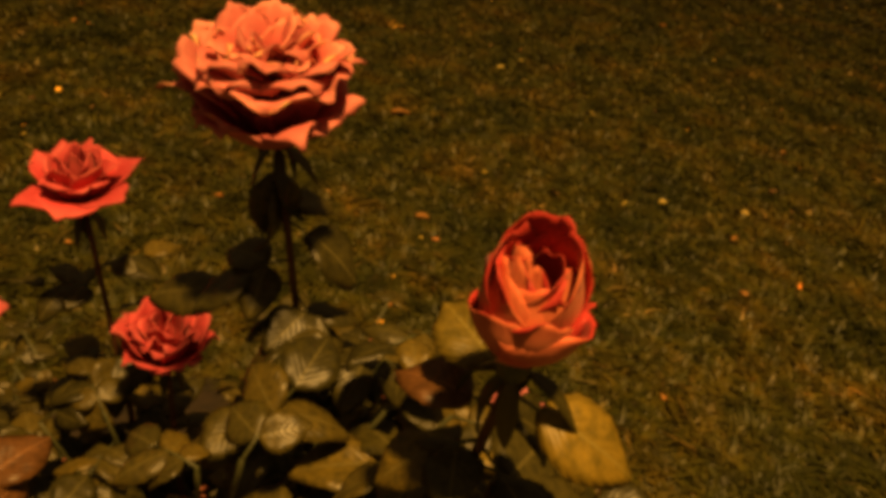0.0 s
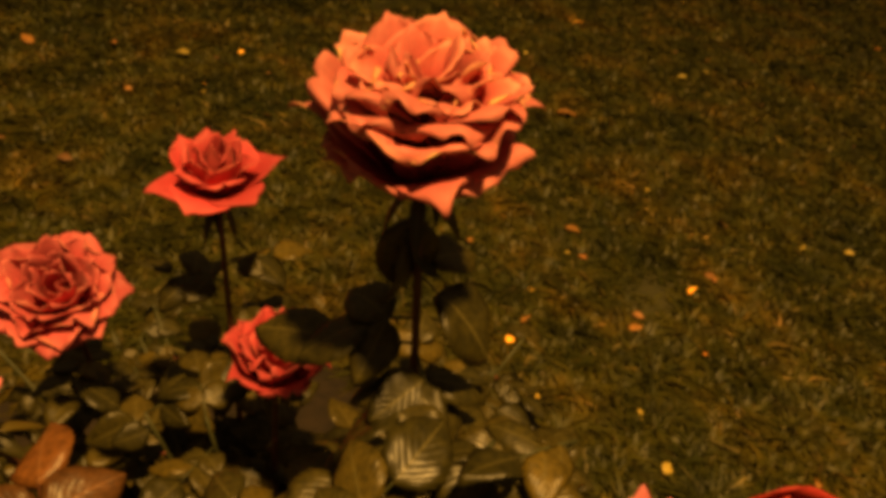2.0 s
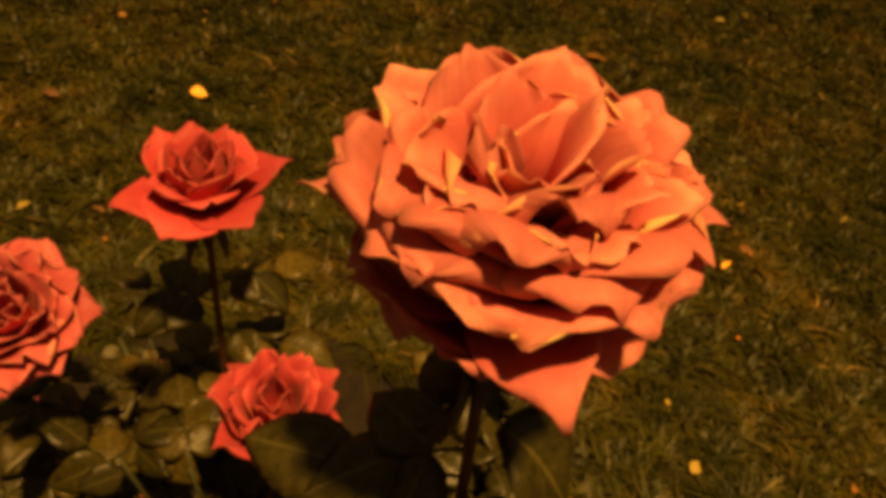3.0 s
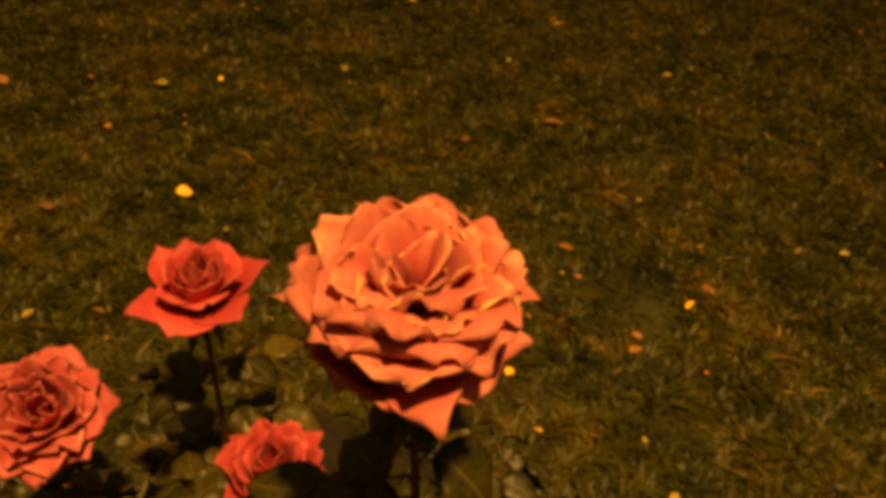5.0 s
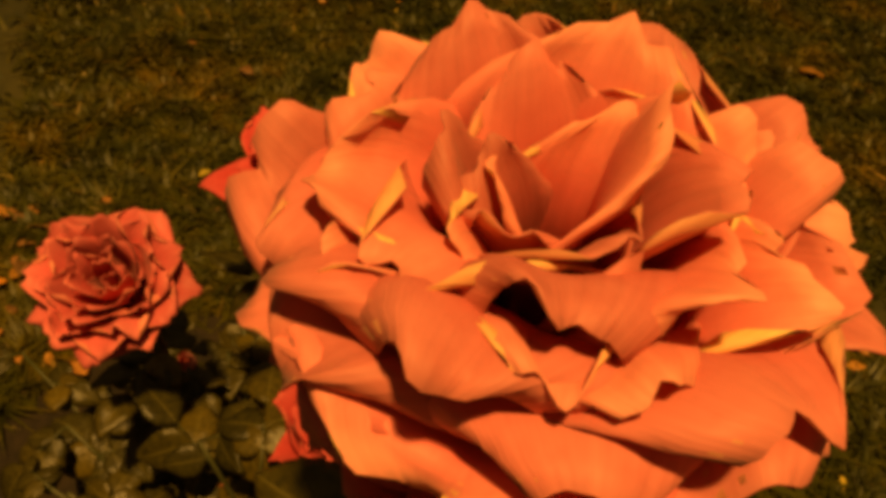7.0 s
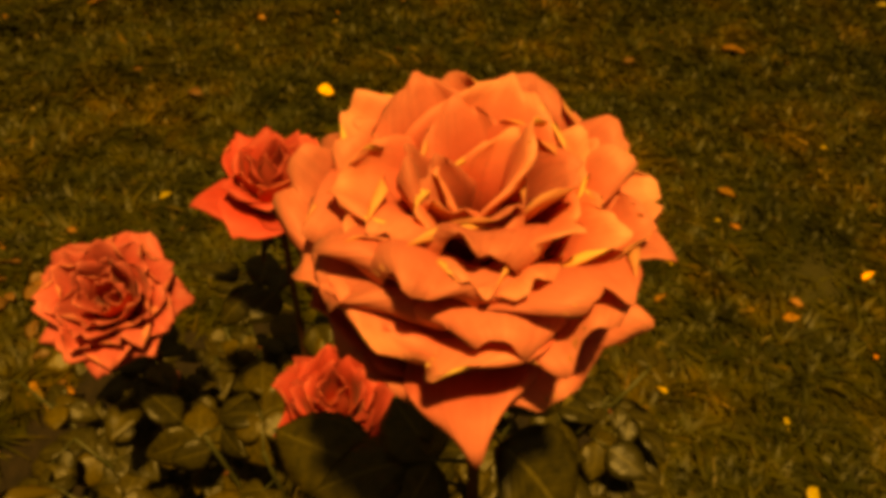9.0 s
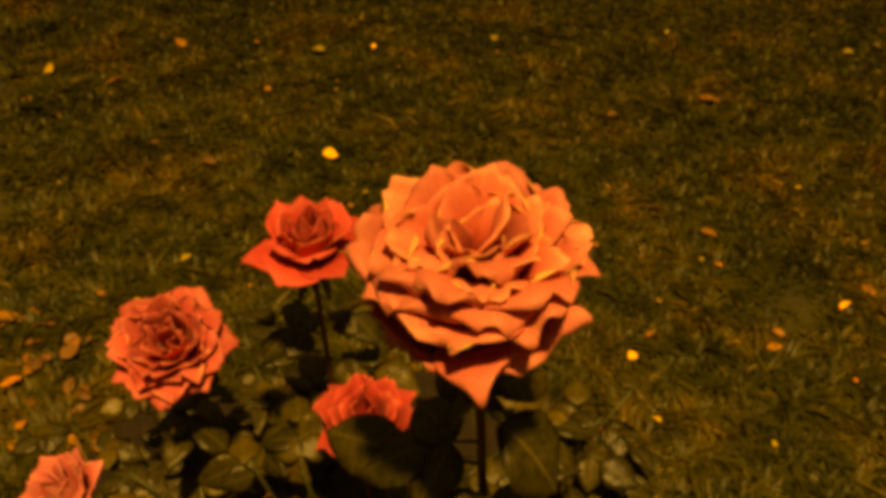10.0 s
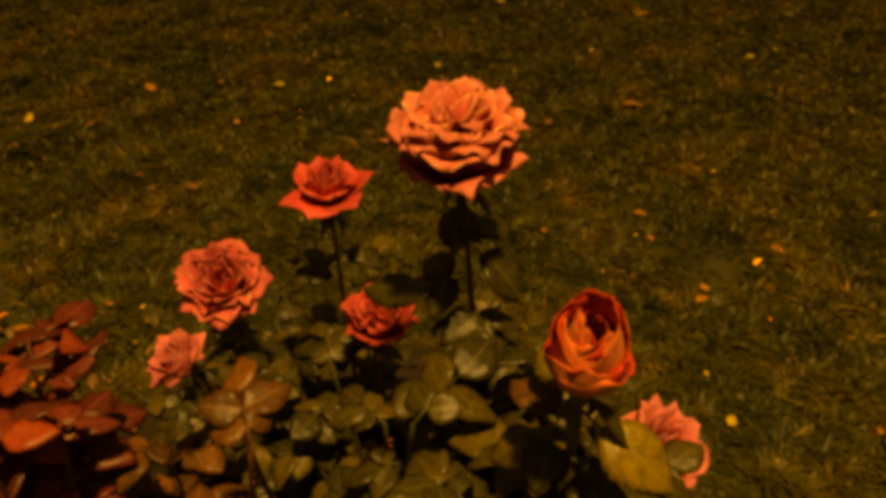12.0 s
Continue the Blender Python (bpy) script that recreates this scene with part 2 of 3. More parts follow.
def petal_mesh(rng, reach, height, half, start, end, cup, point, mats, ruffle=0.1, curl=0.3, claw=0.24, rows=18, cols=17):
    """One petal from the flower's axis, leaning to +x. reach, height: where the middle of its rim lies; start, end: the way it
    leaves the base and ends at the rim, in degrees from upright (over 90 hangs, under 0 closes); cup: radius of its hollow."""
    p0, p3 = np.array((0.003, 0.002)), np.array((reach, height))
    k = 0.42 * np.linalg.norm(p3 - p0)
    a, b = math.radians(start), math.radians(end)
    p1, p2 = p0 + k * np.array((math.sin(a), math.cos(a))), p3 - k * np.array((math.sin(b), math.cos(b)))
    f = np.linspace(0, 1.06, 120)[:, None]
    line = (1 - f) ** 3 * p0 + 3 * f * (1 - f) ** 2 * p1 + 3 * f * f * (1 - f) * p2 + f ** 3 * p3
    step = np.gradient(line, axis=0)
    step /= np.linalg.norm(step, axis=1, keepdims=True)
    f = f[:, 0]
    cup = max(cup, 0.85 * line[:, 0].max()) if end < 0 else cup
    opened = 0.95 * min(max((end - 25) / 60, 0), 1.15)
    u = np.linspace(-1, 1, cols)
    v = np.linspace(0, 1, rows) ** 0.85
    ph = rng.uniform(0, 6.28, 6)
    skew, lop = rng.uniform(-0.15, 0.15), rng.uniform(-0.05, 0.05)
    notch, spot = rng.uniform(0.0, 0.05), rng.uniform(-0.5, 0.5)
    au = np.abs(u)
    rim = 1 - (0.13 + 0.24 * point) * au ** (2.6 - 1.2 * min(point, 1.3)) + lop * u - notch * np.exp(-((u - spot) / 0.2) ** 2) + 0.014 * np.sin(u * 6 + ph[4]) + 0.005 * np.sin(u * 13 + ph[5])
    crease, dent = rng.uniform(-0.5, 0.5), rng.uniform(-1.0, 1.0)
    grid = np.zeros((rows, cols, 3))
    uv = np.zeros((rows, cols, 2))
    for i in range(rows):
        w = half * (claw + (1 - claw) * math.sin(min(v[i] / 0.66, 1) * math.pi / 2) ** 1.1) * math.sqrt(1 - 0.8 * (max(0, v[i] - 0.7) / 0.3) ** 2.6)
        for j in range(cols):
            q = v[i] * rim[j]
            r, z = np.interp(q, f, line[:, 0]), np.interp(q, f, line[:, 1])
            dr, dz = np.interp(q, f, step[:, 0]), np.interp(q, f, step[:, 1])
            ang = np.clip(u[j] * w / cup, -2.2, 2.2)
            lat, inward = cup * math.sin(ang), cup * (1 - math.cos(ang)) * (1 - opened * v[i] ** 1.6)
            edge = max(0.0, (max(v[i], au[j] * v[i] ** 0.5 * min(point, 1)) - 0.8) / 0.2)
            off = curl * half * 0.28 * edge ** 2 * (0.6 + 0.4 * math.sin(2.6 * u[j] + ph[3])) - inward
            off += ruffle * half * (0.55 * math.sin(u[j] * 2.9 + ph[0]) * v[i] ** 2 + 0.34 * math.sin(u[j] * 6.5 + ph[1] + 2 * v[i]) * v[i] ** 4 + 0.10 * math.sin(u[j] * 13 + ph[2]) * v[i] ** 8)
            off += ruffle * half * 0.6 * dent * math.exp(-((u[j] - crease) / 0.3) ** 2) * v[i] ** 1.5
            off += ruffle * half * 0.10 * math.sin(v[i] * 8 + u[j] * 3 + ph[5])
            grid[i, j] = (r + off * dz, lat + skew * half * v[i] ** 2, z - off * dr)
            uv[i, j] = (0.5 + 0.5 * u[j], v[i])
    verts, faces, uvs, index = shell(grid, uv, 0.00035)
    return mesh_of("petal", verts, faces, uvs, (mats[1], mats[0]), index)


def tube(points, radii, sides=8):
    """Skin round a line of points."""
    pts = [Vector(p) for p in points]
    verts, faces = [], []
    for i, p in enumerate(pts):
        d = (pts[min(i + 1, len(pts) - 1)] - pts[max(i - 1, 0)]).normalized()
        x = d.orthogonal().normalized() if abs(d.z) < 0.9 else Vector((1, 0, 0)).cross(d).normalized()
        y = d.cross(x)
        for k in range(sides):
            t = 2 * math.pi * k / sides
            verts.append(p + (x * math.cos(t) + y * math.sin(t)) * radii[i])
    for i in range(len(pts) - 1):
        for k in range(sides):
            faces.append((i * sides + k, i * sides + (k + 1) % sides, (i + 1) * sides + (k + 1) % sides, (i + 1) * sides + k))
    faces.append(tuple(reversed(range(sides))))
    faces.append(tuple(range((len(pts) - 1) * sides, len(pts) * sides)))
    return verts, faces


def leaflet_mesh(rng, mats, length=0.05, half=0.016, fold=0.35, droop=0.35, twist=0.0, teeth=True, name="leaflet"):
    """Oval toothed leaflet from the origin along +x, folded on its midrib."""
    rows, cols = 19, 7
    grid = np.zeros((rows, cols, 3))
    uv = np.zeros((rows, cols, 2))
    ph = rng.uniform(0, 6.28, 3)
    bend = rng.uniform(-0.1, 0.1)
    for i in range(rows):
        v = i / (rows - 1)
        w = half * (math.sin(math.pi * v ** 0.8) ** 0.75 if 0 < v < 1 else 0) + half * 0.015
        if teeth and 0 < i < rows - 1:
            w *= 1.0 + (0.02 if i % 2 else -0.02)
        for j in range(cols):
            u = -1 + 2 * j / (cols - 1)
            y = u * w
            z = abs(u) * w * fold - droop * length * v * v - 0.35 * half * u * u + 0.06 * half * math.sin(v * 7 + ph[0]) * abs(u) + 0.03 * half * math.sin(v * 20 + ph[1]) * abs(u)
            ang = twist * v
            yy, z2 = y * math.cos(ang) - z * math.sin(ang) * 0.3, z + y * math.sin(ang)
            grid[i, j] = (v * length, yy + bend * length * v * v, z2)
            uv[i, j] = (0.5 + 0.5 * u, v)
    verts, faces, uvs, index = shell(grid, uv, 0.01 * length)
    return mesh_of(name, verts, faces, uvs, (mats[1], mats[0]), index)


lrng = np.random.default_rng(7)
def leaflet_set(mats):
    return [leaflet_mesh(lrng, mats, 1.0, lrng.uniform(0.35, 0.45), lrng.uniform(0.1, 0.55), lrng.uniform(0.05, 0.45), lrng.uniform(-0.5, 0.5)) for _ in range(5)]


GREEN_SET = leaflet_set((LEAF_TOP, LEAF_BACK))
BRONZE_SET = leaflet_set((BRONZE_TOP, BRONZE_BACK))
WINE_SET = leaflet_set((WINE_TOP, WINE_BACK))
YOUNG_SET = leaflet_set((YOUNG_TOP, YOUNG_BACK))


def compound_leaf(rng, parent, base, azimuth, rise, size, count=5, kind=None, stalk=None, span=None):
    """A rose leaf: a thin stalk with one leaflet at its end and pairs along it."""
    kind = kind or GREEN_SET
    span = span or size * (1.1 if count > 3 else 0.6 if count > 1 else 0.3)
    pts = [(span * t, 0, -0.18 * span * t * t) for t in (0, 0.35, 0.7, 1.0)]
    v, f = tube(pts, [0.0011, 0.001, 0.0008, 0.0006], 5)
    ob = part("leaf", mesh_of("leaf", v, f, mats=[stalk or STEM_GREEN]), parent, pose(*base, 0, -rise, azimuth))
    spots = [(1.0, 0, 1.0)] + [(0.62, s, 0.88) for s in (1, -1)] + ([(0.3, s, 0.68) for s in (1, -1)] if count >= 5 else [])
    for t, s, k in spots[:count]:
        turn = s * rng.uniform(52, 75) + rng.uniform(-8, 8)
        L = size * k * rng.uniform(0.9, 1.1)
        m = pose(span * t, 0, -0.18 * span * t * t, rng.uniform(-22, 22), rng.uniform(-10, 22), turn)
        part("leaflet", kind[rng.integers(len(kind))], ob, m @ Matrix.Diagonal((L, L, L, 1)))
    return ob


def bloom(rng, plant, m, petals, mats, label, ruffle=0.12, size=1.0, claw=0.24):
    """A flower: green hip with sepals, a core and its petals. petals: rows of turn, reach, height, half width (mm), start, end, point."""
    core_v, core_f = tube([(0, 0, -0.012), (0, 0, -0.009), (0, 0, -0.004), (0, 0, 0.001), (0, 0, 0.004)], [0.0026, 0.005, 0.0068, 0.006, 0.002], 12)
    hip = part("calyx", mesh_of("calyx", core_v, core_f, mats=[STEM_GREEN]), plant, m, "green rose hip with narrow sepals")
    for k in range(5):
        me = leaflet_mesh(rng, (LEAF_TOP, LEAF_BACK), 0.03, 0.004, 0.3, 0.5, 0.2, False, "sepal")
        part("sepal", me, hip, pose(0, 0, -0.004, 0, rng.uniform(15, 60), k * 72 + rng.uniform(-10, 10)) @ Matrix.Translation((0.005, 0, 0)))
    cv, cf = tube([(0, 0, 0), (0, 0, 0.008), (0.0005, 0, 0.015), (0, 0.0004, 0.02)], [0.004, 0.0055, 0.004, 0.0008], 10)
    head = part("flower_head", mesh_of("flower_head", cv, cf, [(0.5, 0.4)] * len(cv), [mats[0]]), plant, m, label)
    for turn, reach, height, half, start, end, point in petals:
        k = 0.001 * size
        flat = min(max(end / 80, 0), 1)
        cup = max((1 - flat) * (0.75 * reach + 5) + flat * (0.6 * half + 0.5 * reach), 4.0)
        me = petal_mesh(rng, reach * k, height * k, half * k, start, end, cup * k, point, mats, ruffle * rng.uniform(0.7, 1.3), rng.uniform(0.2, 0.7), claw)
        part("petal", me, head, pose(0, 0, 0, rng.uniform(-3, 3), 0, turn))
    return head


def stem(rng, plant, pts, r_top, r_base, mat, thorns):
    """A cane through the points given, with thorns, from the ground up."""
    n = 14
    P = np.array(pts, float)
    d = np.concatenate([[0], np.cumsum(np.linalg.norm(np.diff(P, axis=0), axis=1))])
    s = np.linspace(0, d[-1], n)
    line = np.stack([np.interp(s, d, P[:, k]) for k in range(3)], 1)
    for _ in range(2):
        line[1:-1] = (line[:-2] + 2 * line[1:-1] + line[2:]) / 4
    rad = np.linspace(r_base, r_top, n)
    v, f = tube(line, rad, 9)
    ob = part("stem", mesh_of("stem", v, f, mats=[mat]), plant)
    for k in range(thorns):
        q = rng.uniform(0.25, 0.95) * (n - 1)
        i = int(q)
        p = line[i] + (line[min(i + 1, n - 1)] - line[i]) * (q - i)
        az = rng.uniform(0, 360)
        h = rng.uniform(0.004, 0.007)
        tv, tf = tube([(0, 0, 0), (h * 0.5, 0, -0.0004), (h, 0, -0.0016)], [0.0017, 0.0009, 0.0001], 6)
        part("thorn", mesh_of("thorn", tv, tf, mats=[THORN]), ob, pose(*p, 0, 0, az) @ pose(rad[i] * 0.7, 0, 0))
    return line


def ring(rng, count, shift, reach, height, half, start, end, point, loose=0.07):
    """A whorl of much alike petals, for bloom()."""
    j = lambda x: x * rng.uniform(1 - loose, 1 + loose)
    return [(shift + 360 / count * k + rng.uniform(-10, 10), j(reach), j(height), j(half), start + rng.uniform(-4, 4), end + rng.uniform(-10, 10), point * rng.uniform(0.6, 1.4)) for k in range(count)]


# ---------------------------------------------------------------- ground
def ground_height(x, y):
    return -0.03 + 0.012 * noise.noise((x * 1.1, y * 1.1, 0.0)) + 0.006 * noise.noise((x * 4.0, y * 4.0, 3.0))


def build_ground():
    k = 130
    s = np.linspace(-1, 1, k)
    c = np.sinh(s * 6.2) / np.sinh(6.2) * 400 + s * 3.0
    verts = [(x, y + 1.5, ground_height(x, y + 1.5) if abs(x) < 8 and abs(y) < 8 else -0.03) for y in c for x in c]
    faces = [(j * k + i, j * k + i + 1, (j + 1) * k + i + 1, (j + 1) * k + i) for j in range(k - 1) for i in range(k - 1)]
    ob = new("ground", mesh_of("ground", verts, faces, mats=[TURF]))
    tagged(ob, "dark lawn soil reaching far into the night", "ground", kind="structure")


def build_grass():
    g = np.random.default_rng(11)
    n = 400000
    d = 0.75 + 5.5 * g.random(n) ** 1.25
    ang = np.radians(g.uniform(-62, 44, n))
    x, y = d * np.sin(ang), -0.05 + d * np.cos(ang)
    # the same lawn, thinner, all the way round
    wide = 130000
    rd, ra = 8.0 * np.sqrt(g.random(wide)), g.uniform(0, 6.283, wide)
    x, y = np.concatenate([x, rd * np.cos(ra)]), np.concatenate([y, 1.0 + rd * np.sin(ra)])
    broad = np.concatenate([np.ones(n), np.full(wide, 2.2)])
    keep = ~(((x + 0.22) / 0.55) ** 2 + ((y - 0.5) / 0.5) ** 2 < 1)
    x, y, broad = x[keep], y[keep], broad[keep]
    n = len(x)

    def field(px, py, sc, seed):
        q = np.random.default_rng(seed)
        out = np.zeros(len(px))
        for _ in range(9):
            a, ph, f = q.uniform(0, 6.28), q.uniform(0, 6.28), q.uniform(0.6, 1.7) * sc
            out += np.sin((px * np.cos(a) + py * np.sin(a)) * f + ph)
        return out / 3.0
    clump = field(x, y, 16, 3) + 0.7 * field(x, y, 45, 4)
    h = np.clip(0.030 + 0.011 * clump + g.normal(0, 0.008, n), 0.010, 0.07)
    z = np.array([ground_height(a, b) for a, b in zip(x[::40], y[::40])]).mean() - 0.004
    az, lean = g.uniform(0, 6.283, n), np.abs(g.normal(1.1, 0.5, n))
    w = g.uniform(0.0022, 0.005, n) * (1 + 0.25 * np.sqrt(x * x + y * y)) * np.where(x * x + y * y < 9, 1.0, broad)
    dx, dy = np.cos(az), np.sin(az)
    px, py = -dy * w, dx * w
    V = np.zeros((n, 5, 3))
    bx, by = x, y
    V[:, 0] = np.stack([bx - px, by - py, np.full(n, z)], 1)
    V[:, 1] = np.stack([bx + px, by + py, np.full(n, z)], 1)
    mx, my, mz = bx + dx * h * lean * 0.35, by + dy * h * lean * 0.35, z + h * 0.62
    V[:, 2] = np.stack([mx + px * 0.8, my + py * 0.8, mz], 1)
    V[:, 3] = np.stack([mx - px * 0.8, my - py * 0.8, mz], 1)
    V[:, 4] = np.stack([bx + dx * h * lean, by + dy * h * lean, z + h * (1 - 0.25 * np.minimum(lean, 1.5))], 1)
    me = bpy.data.meshes.new("grass")
    me.vertices.add(n * 5)
    me.vertices.foreach_set("co", V.astype(np.float32).ravel())
    base = (np.arange(n) * 5)[:, None]
    loops = (base + np.array([0, 1, 2, 3, 3, 2, 4])[None]).ravel()
    me.loops.add(n * 7)
    me.loops.foreach_set("vertex_index", loops.astype(np.int32))
    me.polygons.add(n * 2)
    me.polygons.foreach_set("loop_start", (np.arange(n)[:, None] * 7 + np.array([0, 4])[None]).ravel().astype(np.int32))
    me.update(calc_edges=True)
    me.validate()
    me.materials.append(GRASS)
    ob = new("grass", me)
    tagged(ob, "short uneven lawn grass with dry straw-coloured blades", "grass", kind="stuff")


def fallen_leaf(rng, x, y, size, mat, tint):
    base = mesh_of_leaf[mat][rng.integers(4)]
    ob = new("fallen_leaf", base)
    ob.matrix_basis = pose(x, y, 0.004, rng.uniform(-25, 25), rng.uniform(-25, 25), rng.uniform(0, 360)) @ Matrix.Diagonal((size, size, size, 1))
    tagged(ob, tint + " fallen leaf lying curled on the lawn", "leaf", "fallen leaves on the lawn")


build_ground()
build_grass()
bed_v, bed_f = [], []
for i in range(25):
    for k in range(48):
        t, r = 2 * math.pi * k / 48, i / 24
        x, y = -0.22 + 0.6 * r * math.cos(t) * (1 + 0.06 * math.sin(5 * t)), 0.5 + 0.55 * r * math.sin(t) * (1 + 0.06 * math.cos(4 * t))
        bed_v.append((x, y, -0.014 + 0.03 * (1 - r * r) * 0.6 + 0.02 * noise.noise((x * 25, y * 25, 0)) - (0.03 if i == 24 else 0)))
for i in range(24):
    for k in range(48):
        bed_f.append((i * 48 + k, (i + 1) * 48 + k, (i + 1) * 48 + (k + 1) % 48, i * 48 + (k + 1) % 48))
tagged(new("flower_bed", mesh_of("flower_bed", bed_v, bed_f, mats=[SOIL])), "dark crumbly soil under the rose bush", "soil", kind="structure")

frng = np.random.default_rng(5)
mesh_of_leaf = {k: [leaflet_mesh(frng, (m, m), 1.0, frng.uniform(0.28, 0.42), frng.uniform(0.2, 0.7), frng.uniform(-0.3, 0.4), frng.uniform(-0.8, 0.8), False, "fallen_leaf") for _ in range(4)]
                for k, m in (("yellow", YELLOW_LEAF), ("orange", ORANGE_LEAF), ("brown", BROWN_LEAF))}
# leaves that stand out on the lawn: place and length in millimetres
YELLOWS = [(-1.58, 1.81, 50), (-1.10, 1.38, 40), (-0.17, 3.19, 40), (0.37, 2.11, 42), (0.14, 1.68, 32), (0.13, 1.24, 22), (-1.21, 2.35, 35), (-1.32, 1.66, 30), (-2.77, 2.20, 40), (-0.76, 3.43, 45), (-1.39, 3.17, 50), (0.22, 2.87, 40), (-0.06, 2.11, 26), (-0.17, 1.44, 26), (-0.15, 1.25, 26), (-1.02, 0.90, 26), (-1.25, 4.40, 60), (0.77, 2.25, 26), (-2.01, 1.16, 45), (-0.04, 1.15, 20), (0.21, 1.12, 28), (0.03, 2.57, 28), (0.39, 1.37, 18), (0.48, 2.18, 26)]
ORANGES = [(-0.96, 1.62, 55), (0.05, 1.46, 30), (-0.16, 1.75, 40), (-1.88, 1.54, 45), (-1.84, 1.23, 60), (-0.47, 2.42, 70), (-2.09, 4.18, 120), (0.70, 1.75, 24), (0.46, 1.26, 26), (0.98, 2.89, 30), (0.60, 4.68, 50), (-1.91, 1.01, 42)]
BROWNS = [(0.17, 2.07, 36), (0.16, 1.80, 34), (0.87, 2.47, 30), (-1.30, 1.15, 40), (-0.63, 2.10, 30)]
for kind, tint, spots in (("yellow", "bright yellow", YELLOWS), ("orange", "orange and brown", ORANGES), ("brown", "dull brown", BROWNS)):
    for x, y, size in spots:
        fallen_leaf(frng, x, y, size * 0.001, kind, tint)
for _ in range(130):
    d, a = 1.1 + 4.0 * frng.random(), math.radians(frng.uniform(-60, 42))
    kind = ("yellow", "orange", "brown", "brown")[frng.integers(4)]
    fallen_leaf(frng, d * math.sin(a), d * math.cos(a), frng.uniform(0.012, 0.026), kind, {"yellow": "small yellow", "orange": "small orange", "brown": "small dull brown"}[kind])
# leaves drifted together beside the bed
for _ in range(45):
    d, a = math.sqrt(frng.random()), frng.uniform(0, 6.283)
    kind = ("orange", "brown", "brown", "brown")[frng.integers(4)]
    fallen_leaf(frng, -1.0 + 0.28 * d * math.cos(a), 0.5 + 0.12 * d * math.sin(a), frng.uniform(0.02, 0.045), kind, {"yellow": "pale yellow", "orange": "orange and brown", "brown": "dull brown"}[kind])


# ---------------------------------------------------------------- roses
def plant(label, x, y, category="rose", name="rose"):
    ob = new(name)
    ob.location = (x, y, -0.01)
    return tagged(ob, label, category, "roses of the bush")


# the large bloom, whorl by whorl: turn, reach, height, half width, start, end, point
SHOW_OUTER = [(-50, 62, 30, 18, 78, 140, 0.7), (-30, 51, 29, 27, 90, 108, 0.2), (-120, 46, 36, 30, 92, 26, 0.0), (-84, 46, 33, 28, 92, 30, 0.0), (-158, 65, 35, 24, 66, 94, 1.2), (-140, 48, 22, 24, 76, 120, 0.2),
              (12, 53, 29, 22, 74, 98, 0.8), (58, 49, 28, 29, 66, 95, 0.2), (106, 50, 30, 29, 66, 92, 0.2), (150, 53, 33, 29, 64, 90, 0.3)]
SHOW_BROAD = [(-76, 51, 50, 32, 62, 126, 0.0), (-28, 52, 55, 31, 66, 80, 0.0), (-120, 48, 52, 29, 66, 112, 0.0), (176, 54, 46, 28, 52, 66, 0.4), (134, 47, 50, 30, 46, 60, 0.0), (88, 46, 48, 31, 46, 62, 0.0),
              (46, 48, 50, 30, 48, 58, 0.0), (6, 49, 54, 28, 60, 58, 0.1), (-154, 50, 49, 28, 60, 78, 0.0), (-94, 47, 56, 25, 54, 98, 0.0), (-48, 48, 57, 26, 54, 94, 0.0)]
SHOW_BOWL = [(-112, 43, 63, 26, 46, 96, 0.0), (-68, 41, 64, 27, 50, 96, 0.0), (-20, 49, 62, 30, 54, 76, 0.0), (26, 42, 61, 27, 44, 48, 0.1), (64, 40, 62, 28, 36, 50, 0.0), (104, 35, 66, 30, 34, 44, 0.0),
             (142, 37, 64, 28, 36, 46, 0.0), (178, 43, 60, 27, 46, 38, 0.0), (-154, 45, 62, 28, 60, 34, 0.0)]
SHOW_INNER = [(-134, 31, 70, 24, 32, 56, 0.0), (-92, 29, 70, 22, 34, 62, 0.0), (-46, 32, 70, 22, 36, 66, 0.0), (-4, 34, 69, 21, 36, 54, 0.1), (24, 24, 71, 26, 24, 34, 0.0), (60, 29, 66, 23, 22, 46, 0.0), (104, 24, 73, 30, 20, 36, 0.0), (148, 28, 71, 26, 24, 36, 0.0), (-168, 32, 66, 25, 42, 24, 0.0)]
SHOW_CORE = [(-156, 14, 70, 17, 24, 16, 0.1), (150, 19, 69, 19, 18, 30, 0.0), (34, 17, 74, 22, 14, 28, 0.0), (-16, 19, 69, 19, 24, 36, 0.0), (-90, 20, 68, 19, 26, 46, 0.0), (-46, 12, 65, 16, 26, 20, 0.0), (96, 12, 67, 17, 14, 28, 0.0), (190, 8, 66, 14, 14, 16, 0.0), (-110, 7, 64, 12, 20, 10, 0.0)]
SHOW_FRILL = [(-98, 35, 67, 16, 42, 60, 0.0), (-54, 36, 67, 17, 44, 62, 0.0), (-30, 40, 65, 17, 44, 56, 0.0), (16, 38, 65, 19, 38, 44, 0.0), (44, 35, 67, 18, 32, 38, 0.0)]
SHOW = SHOW_OUTER + SHOW_BROAD + SHOW_BOWL + SHOW_FRILL + SHOW_INNER + SHOW_CORE
